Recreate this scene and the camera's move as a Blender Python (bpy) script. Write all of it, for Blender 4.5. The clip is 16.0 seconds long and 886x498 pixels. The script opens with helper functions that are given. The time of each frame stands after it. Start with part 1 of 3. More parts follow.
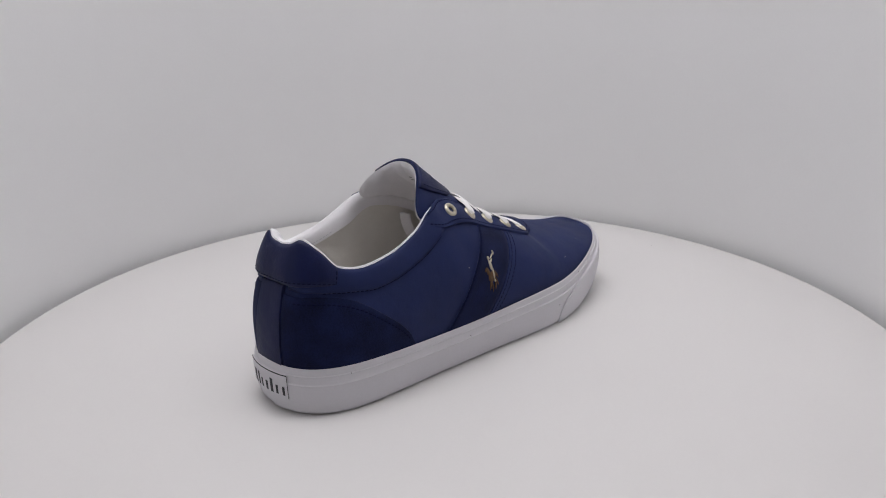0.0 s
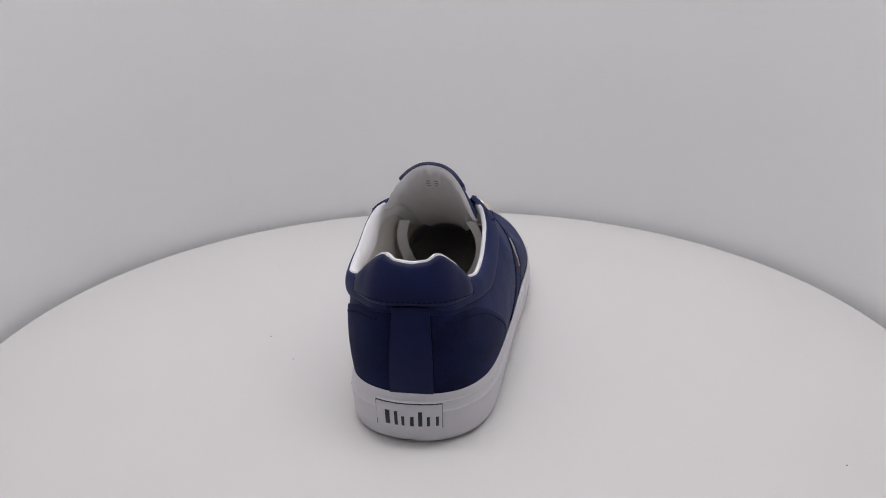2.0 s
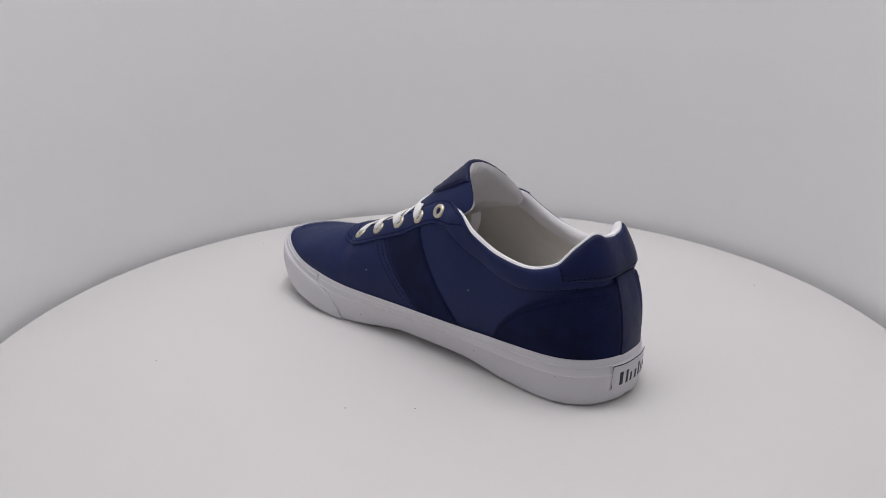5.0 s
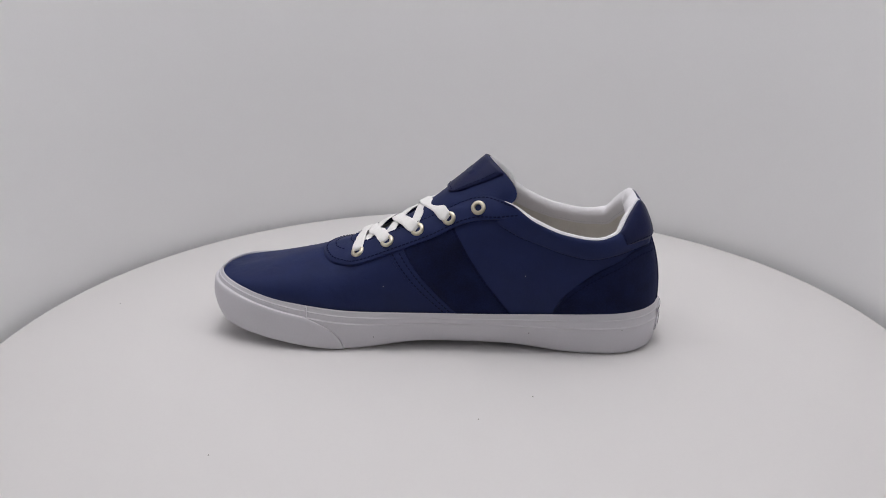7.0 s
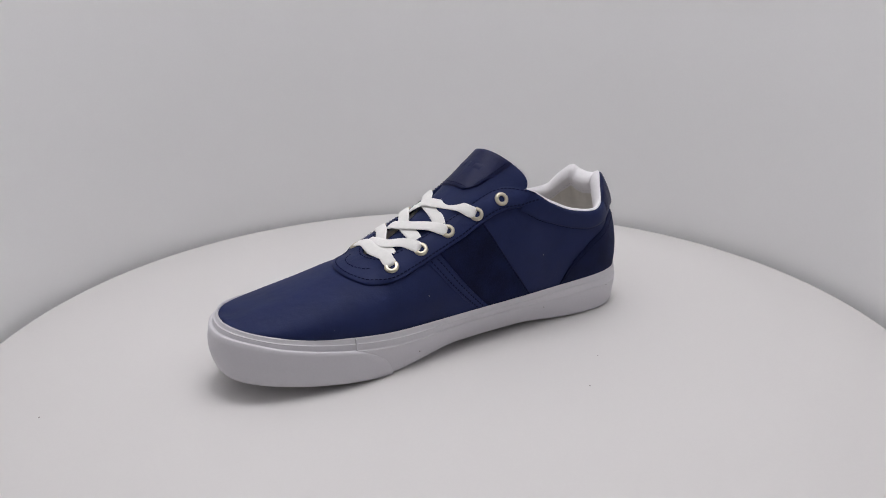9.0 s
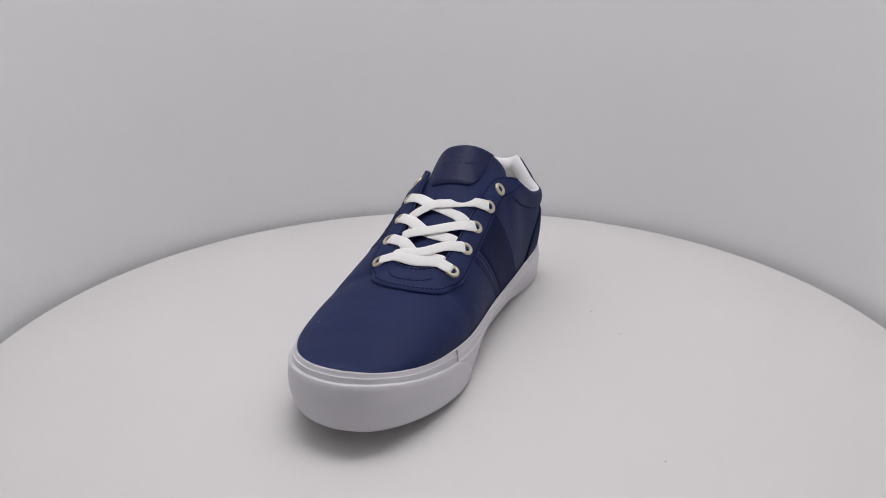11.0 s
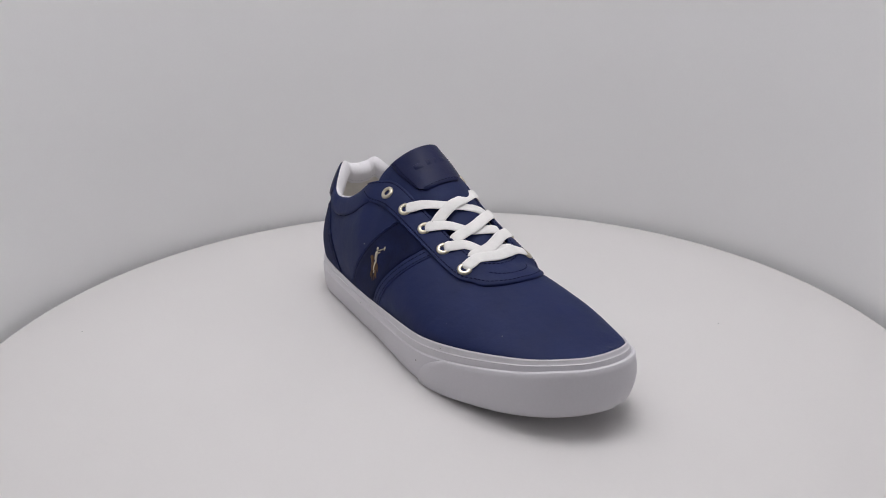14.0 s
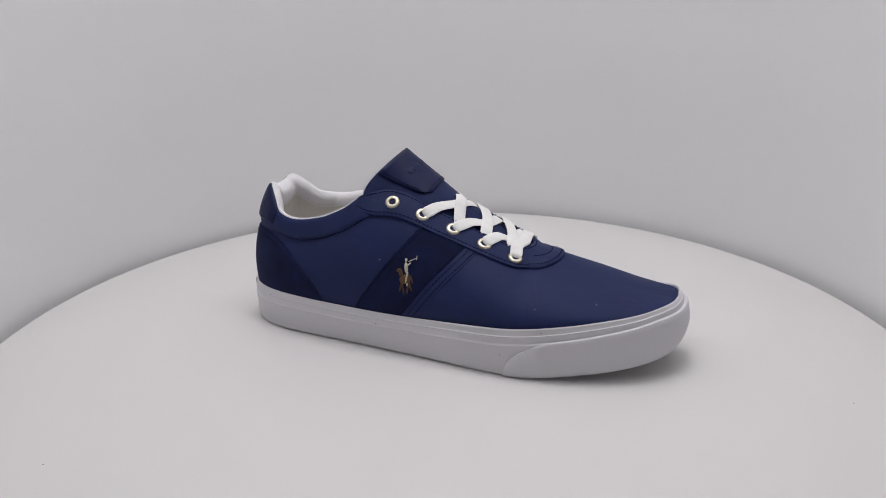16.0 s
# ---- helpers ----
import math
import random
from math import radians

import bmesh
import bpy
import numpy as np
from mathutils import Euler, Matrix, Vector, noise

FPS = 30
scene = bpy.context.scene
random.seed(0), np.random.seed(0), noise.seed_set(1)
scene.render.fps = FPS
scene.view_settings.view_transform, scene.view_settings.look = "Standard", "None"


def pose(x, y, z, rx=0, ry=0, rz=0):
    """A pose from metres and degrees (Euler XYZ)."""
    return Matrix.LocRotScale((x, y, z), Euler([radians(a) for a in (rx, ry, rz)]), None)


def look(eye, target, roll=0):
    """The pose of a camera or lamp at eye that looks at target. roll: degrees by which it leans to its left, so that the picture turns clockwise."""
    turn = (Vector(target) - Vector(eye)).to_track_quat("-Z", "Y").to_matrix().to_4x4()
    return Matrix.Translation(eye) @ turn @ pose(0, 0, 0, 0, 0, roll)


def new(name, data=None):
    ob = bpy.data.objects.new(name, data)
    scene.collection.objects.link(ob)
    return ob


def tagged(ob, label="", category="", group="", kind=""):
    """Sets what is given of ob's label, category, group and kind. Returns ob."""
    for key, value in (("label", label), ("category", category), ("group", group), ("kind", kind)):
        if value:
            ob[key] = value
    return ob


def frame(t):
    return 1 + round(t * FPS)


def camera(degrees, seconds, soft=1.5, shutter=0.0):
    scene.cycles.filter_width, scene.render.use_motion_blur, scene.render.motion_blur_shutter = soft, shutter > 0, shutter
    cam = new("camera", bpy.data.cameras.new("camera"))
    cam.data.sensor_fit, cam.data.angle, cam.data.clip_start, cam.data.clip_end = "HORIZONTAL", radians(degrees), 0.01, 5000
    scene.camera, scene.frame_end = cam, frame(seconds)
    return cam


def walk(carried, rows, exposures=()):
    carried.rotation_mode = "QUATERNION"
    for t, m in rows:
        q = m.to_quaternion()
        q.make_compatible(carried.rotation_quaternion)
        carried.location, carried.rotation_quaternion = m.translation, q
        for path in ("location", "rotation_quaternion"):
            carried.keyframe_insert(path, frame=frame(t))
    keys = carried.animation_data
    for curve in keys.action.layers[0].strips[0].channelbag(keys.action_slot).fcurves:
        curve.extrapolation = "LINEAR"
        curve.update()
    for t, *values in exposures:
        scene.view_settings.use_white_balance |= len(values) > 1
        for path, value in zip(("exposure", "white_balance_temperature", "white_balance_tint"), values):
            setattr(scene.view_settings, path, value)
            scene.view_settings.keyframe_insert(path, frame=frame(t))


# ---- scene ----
# The camera stands still before the turntable.
cam = camera(63.66, 16.0, soft=0.95)
EYE, YAW, PITCH = Vector((0.0, -0.455, 0.2167)), radians(0.1), radians(-19.336)
AHEAD = Vector((-math.sin(YAW) * math.cos(PITCH), math.cos(YAW) * math.cos(PITCH), math.sin(PITCH)))
STAND = look(EYE, EYE + AHEAD, -0.743)
walk(cam, [(0, STAND), (16, STAND)])

# ---- light: the soft panel in the top of the photo tent and its two side strips ----
world = bpy.data.worlds.new("world")
scene.world = world
world.use_nodes = True
world.node_tree.nodes["Background"].inputs[0].default_value = (0.8, 0.85, 1.0, 1)
world.node_tree.nodes["Background"].inputs[1].default_value = 0.05


def area(name, eye, target, sx, sy, watts, colour):
    lamp = bpy.data.lights.new(name, "AREA")
    lamp.shape, lamp.size, lamp.size_y, lamp.energy, lamp.color = "RECTANGLE", sx, sy, watts, colour
    ob = new(name, lamp)
    ob.matrix_world = look(eye, target)
    return ob


area("top_light", (0, 0.06, 1.5), (0, 0.061, 0), 0.56, 0.56, 5.1, (1.0, 0.975, 0.985))
for side in (-1, 1):
    area("side_light", (side * 0.29, -0.05, 0.66), (0, -0.05, 0.0), 0.10, 0.56, 0.68, (1.0, 0.975, 0.985))
scene.view_settings.exposure = 0.0


# ---- materials ----
def material(name, colour, rough=0.5, vary=0.12, scale=60.0, fine=900.0, bump=0.15, metal=0.0, sheen=0.0, depth=0.0004, spec=0.5, weave=0.0, tint=None, crease=0.0):
    m = bpy.data.materials.new(name)
    m.use_nodes = True
    nt = m.node_tree
    b = nt.nodes["Principled BSDF"]
    link = nt.links.new
    tc = nt.nodes.new("ShaderNodeTexCoord")
    big = nt.nodes.new("ShaderNodeTexNoise")
    big.inputs["Scale"].default_value, big.inputs["Detail"].default_value = scale, 4
    small = nt.nodes.new("ShaderNodeTexNoise")
    small.inputs["Scale"].default_value, small.inputs["Detail"].default_value = fine, 3
    for n in (big, small):
        link(tc.outputs["Object"], n.inputs["Vector"])
    mix = nt.nodes.new("ShaderNodeMix")
    mix.data_type = "FLOAT"
    mix.inputs[0].default_value = 0.4
    link(big.outputs["Fac"], mix.inputs[2])
    link(small.outputs["Fac"], mix.inputs[3])
    ramp = nt.nodes.new("ShaderNodeValToRGB")
    lo = tint or colour
    ramp.color_ramp.elements[0].position, ramp.color_ramp.elements[1].position = 0.3, 0.7
    ramp.color_ramp.elements[0].color = (*[c * (1 - vary) for c in lo], 1)
    ramp.color_ramp.elements[1].color = (*[min(1, c * (1 + vary)) for c in colour], 1)
    link(mix.outputs[0], ramp.inputs[0])
    link(ramp.outputs[0], b.inputs["Base Color"])
    rr = nt.nodes.new("ShaderNodeMapRange")
    rr.inputs[3].default_value, rr.inputs[4].default_value = max(0.02, rough - 0.07), min(1, rough + 0.07)
    link(big.outputs["Fac"], rr.inputs[0])
    link(rr.outputs[0], b.inputs["Roughness"])
    b.inputs["Metallic"].default_value = metal
    b.inputs["Specular IOR Level"].default_value = spec
    if sheen:
        b.inputs["Sheen Weight"].default_value, b.inputs["Sheen Roughness"].default_value = sheen, 0.5
        b.inputs["Sheen Tint"].default_value = (0.5, 0.55, 0.9, 1)
    bp = nt.nodes.new("ShaderNodeBump")
    bp.inputs["Strength"].default_value, bp.inputs["Distance"].default_value = bump, depth
    height = small.outputs["Fac"]
    if weave:
        wv = nt.nodes.new("ShaderNodeTexWave")
        wv.inputs["Scale"].default_value, wv.inputs["Distortion"].default_value = weave, 0.6
        wv.bands_direction = "DIAGONAL"
        link(tc.outputs["Object"], wv.inputs["Vector"])
        add = nt.nodes.new("ShaderNodeMath")
        add.operation = "ADD"
        link(small.outputs["Fac"], add.inputs[0])
        link(wv.outputs["Fac"], add.inputs[1])
        height = add.outputs[0]
    if crease:
        soft = nt.nodes.new("ShaderNodeBump")
        soft.inputs["Strength"].default_value, soft.inputs["Distance"].default_value = crease, 0.004
        link(big.outputs["Fac"], soft.inputs["Height"])
        link(soft.outputs[0], bp.inputs["Normal"])
    link(height, bp.inputs["Height"])
    link(bp.outputs[0], b.inputs["Normal"])
    return m


NYLON = material("navy_coated_cloth", (0.0144, 0.0234, 0.0880), 0.62, 0.15, 45, 1500, 0.22, spec=0.2, crease=0.3)
SUEDE = material("navy_suede", (0.0074, 0.0115, 0.047), 0.95, 0.5, 70, 1100, 0.6, sheen=0.08, spec=0.15)
LEATHER = material("navy_leather", (0.0074, 0.0120, 0.060), 0.46, 0.14, 60, 1300, 0.3, spec=0.22, crease=0.25)
THREAD = material("navy_thread", (0.006, 0.0084, 0.036), 0.9, 0.1, 200, 2000, 0.1, spec=0.08)
RUBBER = material("white_rubber", (0.685, 0.67, 0.71), 0.55, 0.03, 25, 700, 0.06)
LINING = material("white_lining", (0.88, 0.865, 0.895), 0.85, 0.05, 60, 1500, 0.3, crease=0.2)
CANVAS = material("cream_canvas", (0.80, 0.775, 0.735), 0.9, 0.06, 60, 1400, 0.4, crease=0.25)
INSOLE = material("grey_insole", (0.64, 0.61, 0.58), 0.9, 0.10, 70, 1200, 0.3)
GREY = material("grey_print", (0.50, 0.50, 0.50), 0.8)
LINT = material("pale_lint", (0.45, 0.46, 0.52), 0.9)
LACE = material("white_cotton_lace", (0.89, 0.88, 0.87), 0.9, 0.05, 220, 1800, 0.5, depth=0.0004)
BRASS = material("pale_brass", (0.62, 0.57, 0.46), 0.38, 0.06, 200, 1500, 0.05, metal=1.0)
HOLE_SHADE = material("hole_shade_black", (0.012, 0.012, 0.016), 0.9)
INK = material("black_ink", (0.02, 0.022, 0.03), 0.5)
BROWN = material("brown_embroidery", (0.105, 0.055, 0.024), 0.8, 0.4, 500, 3000, 0.5)
CREAM = material("cream_embroidery", (0.62, 0.56, 0.45), 0.8, 0.2, 500, 3000, 0.5)
TABLE = material("matt_white_turntable_top", (0.755, 0.74, 0.736), 0.62, 0.012, 9, 500, 0.04)
TENT = material("white_tent_cloth", (0.885, 0.885, 0.893), 0.9, 0.015, 4, 600, 0.08)
TENT_FLOOR = material("grey_floor_cloth", (0.45, 0.45, 0.46), 0.9, 0.05, 6, 500, 0.1)
# dark tone of the added sheet that keeps light low at the front
FRONT_STANDIN = material("dark_front_standin", (0.10, 0.10, 0.105), 0.9, 0.08, 6, 500, 0.1)
SPECK = material("dust_speck", (0.12, 0.11, 0.10), 0.9)

# ---- mesh helpers ----
U = 0.455 / 510.0  # one design millimetre of the sneaker, in metres


def mesh_of(name, verts, faces, mat, angle=40):
    me = bpy.data.meshes.new(name)
    me.from_pydata([tuple(map(float, v)) for v in verts], [], faces)
    bm = bmesh.new()
    bm.from_mesh(me)
    bmesh.ops.remove_doubles(bm, verts=bm.verts, dist=1e-6)
    bmesh.ops.recalc_face_normals(bm, faces=bm.faces)
    bm.to_mesh(me)
    bm.free()
    me.polygons.foreach_set("use_smooth", [True] * len(me.polygons))
    me.set_sharp_from_angle(angle=radians(angle))
    me.materials.append(mat)
    return me


def part(name, verts, faces, mat, parent, label="", angle=40):
    ob = new(name, mesh_of(name, verts, faces, mat, angle))
    ob.parent = parent
    return tagged(ob, label)


def grid_faces(n, m, closed_n=False, closed_m=False, base=0):
    out = []
    for i in range(n if closed_n else n - 1):
        for j in range(m if closed_m else m - 1):
            a, b = i, (i + 1) % n
            c, d = j, (j + 1) % m
            out.append((base + a * m + c, base + b * m + c, base + b * m + d, base + a * m + d))
    return out


def cubic(xs, ys):
    """A natural cubic spline through a few knots."""
    xs, ys = np.array(xs, float), np.array(ys, float)
    n, h = len(xs), np.diff(xs)
    a, r = np.eye(n), np.zeros(n)
    for i in range(1, n - 1):
        a[i, i - 1:i + 2] = h[i - 1], 2 * (h[i - 1] + h[i]), h[i]
        r[i] = 6 * ((ys[i + 1] - ys[i]) / h[i] - (ys[i] - ys[i - 1]) / h[i - 1])
    k = np.linalg.solve(a, r)

    def at(x):
        x = np.asarray(x, float)
        i = np.clip(np.searchsorted(xs, x) - 1, 0, n - 2)
        p, q = (xs[i + 1] - x), (x - xs[i])
        g = h[i]
        return k[i] * p**3 / (6 * g) + k[i + 1] * q**3 / (6 * g) + (ys[i] / g - k[i] * g / 6) * p + (ys[i + 1] / g - k[i + 1] * g / 6) * q
    return at


def smooth(xs, ys):
    """A spline through a few knots that never overshoots them."""
    xs, ys = np.array(xs, float), np.array(ys, float)
    d = np.diff(ys) / np.diff(xs)
    m = np.r_[d[0], np.where(d[1:] * d[:-1] > 0, 2 * d[1:] * d[:-1] / (d[1:] + d[:-1] + 1e-12), 0), d[-1]]

    def at(x):
        x = np.clip(np.asarray(x, float), xs[0], xs[-1])
        i = np.clip(np.searchsorted(xs, x) - 1, 0, len(xs) - 2)
        h = xs[i + 1] - xs[i]
        t = (x - xs[i]) / h
        return ys[i] * (1 + 2 * t) * (1 - t)**2 + m[i] * h * t * (1 - t)**2 + ys[i + 1] * t * t * (3 - 2 * t) + m[i + 1] * h * t * t * (t - 1)
    return at


# ---- the sneaker's last: outline of the sole, wall of the upper ----
HEEL, TOE = -161.4, 179.0
KNOT = [0, 0.1, 0.2, 0.3, 0.4, 0.5, 0.6, 0.7, 0.8, 0.9, 1.0]
MEDIAL = cubic(KNOT, [2.4, 28.6, 44.2, 46.1, 45.6, 44.9, 47.5, 45.4, 36.4, 22.0, 1.1])
LATERAL = cubic(KNOT, [2.1, -24.7, -41.8, -49.5, -55.5, -61.1, -66.4, -59.7, -46.3, -26.5, 1.3])
SOLE_TOP = smooth([-161, -120, -80, 0, 60, 100, 140, 177], [33.2, 32.1, 31.2, 29.7, 30.9, 34.4, 40.6, 50])
SOLE_BOTTOM = smooth([-161, -130, 70, 120, 150, 177], [0.6, 0, 0, 5.0, 9.2, 13.3])
INSET_M = smooth([0, 0.2, 0.3, 0.4, 0.5, 0.6, 0.7, 0.85, 1], [3.9, 2.5, 4.2, 9.1, 9.1, 4.1, 0.7, 3.3, 6.6])
INSET_L = smooth([0, 0.2, 0.4, 0.6, 0.75, 0.9, 1], [2.5, 1.5, 4.0, 2.8, 3.0, 5.8, 5.6])

LEAN = smooth([0, 0.6, 0.85, 1], [0, 0, 2.9, 5.0])
TUCK = smooth([0, 0.25, 0.45, 0.65, 0.85, 1], [4, 2, 1.4, 2, 4, 4])
ARCH = smooth([0, 0.27, 0.42, 0.5, 0.62, 1], [0, 0, 4, 4, 0, 0])

OUTER_RISE = smooth([0, 0.12, 0.28, 0.42, 0.58, 0.72, 0.86, 0.95, 1], [0, -1.1, -0.9, 0.4, 4.1, 5.0, 2.4, 0, 0])


def feather(u, x):
    """Height of the line where upper and sole meet."""
    return SOLE_TOP(x) + OUTER_RISE(np.abs(u)) * (np.asarray(u) < 0)


def outline(u):
    v = np.abs(u)
    x = HEEL + (TOE - HEEL) * (1 - np.cos(np.pi * v)) / 2
    return np.stack([x, np.where(np.asarray(u) >= 0, MEDIAL(v), LATERAL(v))], -1)


def plan_normal(u):
    t = outline(np.clip(u + 2e-3, -1, 1)) - outline(np.clip(u - 2e-3, -1, 1))
    n = np.stack([t[..., 1], -t[..., 0]], -1)
    n = n / (np.linalg.norm(n, axis=-1, keepdims=True) + 1e-12)
    o = outline(u) - np.stack([np.clip(outline(u)[..., 0], -110, 110), 0 * np.asarray(u)], -1)
    n = n * np.where((n * o).sum(-1, keepdims=True) < 0, -1, 1)
    n = np.where(np.abs(u)[..., None] > 0.998, np.array([1.0, 0.0]), n)
    return np.where(np.abs(u)[..., None] < 0.002, np.array([-1.0, 0.0]), n)


def raised(u, h):
    """The ridges lie nearer to the feather line round the toe."""
    t = np.clip((np.abs(u) - 0.58) / 0.27, 0, 1)
    return np.where(h > 0.3, 1 - (1 - h) * (1 - 0.5 * t), h)


def sole_at(u, h, out=0.0):
    """A point of the sole's side: u round from the heel (+ inner side), h from ground to feather line."""
    u, h = np.broadcast_arrays(np.asarray(u, float), np.asarray(h, float))
    v, p, n = np.abs(u), outline(u), plan_normal(u)
    inset = np.where(u >= 0, INSET_M(v), INSET_L(v)) * np.clip(1 - h, 0, 1)**TUCK(v)
    inset = inset + LEAN(v) * np.clip((h - 0.45) / 0.55, 0, 1)**1.5
    zb, zt = SOLE_BOTTOM(p[..., 0]) + ARCH(v) * (u >= 0), feather(u, p[..., 0])
    xy = p + n * (out - inset)[..., None]
    return np.concatenate([xy, (zb + (zt - zb) * h)[..., None]], -1)


TOP_V = [0, 0.05, 0.09, 0.13, 0.17, 0.22, 0.30, 0.36, 0.41, 0.44, 0.50, 0.56, 0.60, 0.625, 0.64, 0.70, 0.80, 0.90, 0.96, 1.0]
TOP_X = smooth(TOP_V, [-141, -140.5, -137.5, -130, -122, -108, -86, -65, -48, -33, 8, 39, 60, 72, 80, 107, 143, 162, 167, 168])
TOP_Y = smooth(TOP_V, [0, 9, 15.5, 24.5, 33.2, 39.2, 40.7, 40.2, 35.2, 26.5, 21.5, 19.5, 15, 0, 0, 0, 0, 0, 0, 0])
TOP_Z = smooth(TOP_V, [104, 105.4, 108.4, 100.5, 90, 87.5, 91, 99.8, 110.5, 113, 95.6, 82.2, 74.0, 70.8, 68.6, 61.0, 52.2, 49.0, 49.4, 49.6])
MIDDLE = smooth([0, 0.12, 0.22, 0.36, 0.46, 0.7, 1], [3, 3.6, 7.0, 5.4, 2.6, 3.2, 2])
SPAN = [0, 0.15, 0.3, 0.45, 0.6, 0.72, 0.86, 1]
BULGE_M = smooth(SPAN, [0, 0.075, 0.115, 0.07, 0.121, 0.14, 0.074, 0.08])
BULGE_L = smooth(SPAN, [0, 0.075, 0.115, 0.094, 0.08, 0.052, 0.064, 0.08])
RISE_M = smooth(SPAN, [0.53, 0.53, 0.53, 0.53, 0.513, 0.545, 0.49, 0.53])
RISE_L = smooth(SPAN, [0.53, 0.53, 0.53, 0.445, 0.434, 0.452, 0.506, 0.53])
REACH_M = smooth(SPAN, [0.62, 0.62, 0.62, 0.582, 0.618, 0.72, 0.616, 0.62])
REACH_L = smooth(SPAN, [0.62, 0.62, 0.62, 0.55, 0.488, 0.482, 0.597, 0.62])
LEDGE = smooth([0, 0.1, 0.7, 0.85, 1], [4.5, 4.0, 3.6, 6.0, 9.0])
TILT = smooth([0, 0.2, 0.36, 0.41, 0.5, 0.6, 0.65, 1], [80, 76, 68, 52, 19, 12, 3, 3])


def wall(u, w):
    """A point of the upper's outside: u round from the heel, w from the feather line to the top line."""
    u, w = np.broadcast_arrays(np.asarray(u, float), np.asarray(w, float))
    v, s = np.abs(u), np.where(u >= 0, 1.0, -1.0)
    p, n = outline(u), plan_normal(u)
    b = np.concatenate([p - n * LEDGE(v)[..., None], (feather(u, p[..., 0]) - 2.0)[..., None]], -1)
    t = np.stack([TOP_X(v), MIDDLE(v) + s * TOP_Y(v), TOP_Z(v)], -1)
    off = (b - t)[..., :2]
    d = np.linalg.norm(off, axis=-1, keepdims=True)
    way = off / (d + 1e-9)
    h = (t - b)[..., 2:]
    phi = np.radians(TILT(v))[..., None]
    inner = (s > 0)[..., None]
    bulge = np.where(inner, BULGE_M(v)[..., None], BULGE_L(v)[..., None])
    rise = np.where(inner, RISE_M(v)[..., None], RISE_L(v)[..., None])
    p1 = b + np.concatenate([n * h * bulge, rise * h], -1)
    reach = np.where(inner, REACH_M(v)[..., None], REACH_L(v)[..., None]) * d * np.cos(phi)**2 + 0.34 * h * np.sin(phi)**2
    p2 = t + np.concatenate([way * np.cos(phi), -np.sin(phi)], -1) * reach
    k = w[..., None]
    return b * (1 - k)**3 + 3 * p1 * k * (1 - k)**2 + 3 * p2 * k * k * (1 - k) + t * k**3


def lift(surf, u, w, out):
    """The surface's point, moved outwards along its normal."""
    e = 1e-3
    u, w = np.broadcast_arrays(np.asarray(u, float), np.asarray(w, float))
    p = surf(u, w)
    du = surf(np.clip(u + e, -1, 1), w) - surf(np.clip(u - e, -1, 1), w)
    dw = surf(u, np.clip(w + e, 0, 1)) - surf(u, np.clip(w - e, 0, 1))
    n = np.cross(du, dw)
    n = n / (np.linalg.norm(n, axis=-1, keepdims=True) + 1e-12)
    ref = np.stack([np.clip(p[..., 0], -105, 120), 0 * u + 3, 0 * u + 30], -1)
    n = n * np.where((n * (p - ref)).sum(-1, keepdims=True) < 0, -1, 1)
    return p + n * np.asarray(out)[..., None], n


def w_at(u, z):
    """How far up the wall the height z lies."""
    u, z = np.broadcast_arrays(np.asarray(u, float), np.asarray(z, float))
    lo, hi = np.zeros_like(u), np.ones_like(u)
    for _ in range(24):
        mid = (lo + hi) / 2
        up = wall(u, mid)[..., 2] < z
        lo, hi = np.where(up, mid, lo), np.where(up, hi, mid)
    return (lo + hi) / 2


def on_wall(s, x, z):
    """u and w of the point of one side (s: +1 inner, -1 outer) that has this x and z."""
    x, z = np.broadcast_arrays(np.asarray(x, float), np.asarray(z, float))
    v = np.arccos(np.clip(1 - 2 * (x - HEEL) / (TOE - HEEL), -1, 1)) / np.pi
    for _ in range(8):
        w = w_at(s * v, z)
        g = (wall(s * (v + 2e-3), w)[..., 0] - wall(s * (v - 2e-3), w)[..., 0]) / 4e-3
        v = np.clip(v + (x - wall(s * v, w)[..., 0]) / np.where(np.abs(g) < 50, 50, g), 0.003, 0.99)
    return s * v, w_at(s * v, z)


def panel(name, surf, fn, na, nb, thick, mat, parent, label="", pillow=0.0, sink=0.6, puff=None):
    """A piece laid on a surface: fn(a, b) gives u and w; its rim turns down into the surface."""
    ca = np.r_[0, 0, np.linspace(0.012, 0.988, na), 1, 1]
    cb = np.r_[0, 0, np.linspace(0.02, 0.98, nb), 1, 1]
    a, b = np.meshgrid(ca, cb, indexing="ij")
    u, w = fn(a, b)
    out = np.full(a.shape, thick) + pillow * np.sqrt(np.clip(16 * a * (1 - a) * b * (1 - b), 0, 1))
    if puff:
        out = thick + puff(a, b)
    for sl in (np.s_[1, :], np.s_[-2, :], np.s_[:, 1], np.s_[:, -2]):
        out[sl] = np.minimum(out[sl], thick * 0.55)
    for sl in (np.s_[0, :], np.s_[-1, :], np.s_[:, 0], np.s_[:, -1]):
        out[sl] = -sink
    pts, _ = lift(surf, u, w, out)
    return part(name, pts.reshape(-1, 3) * U, grid_faces(*a.shape), mat, parent, label, 60)


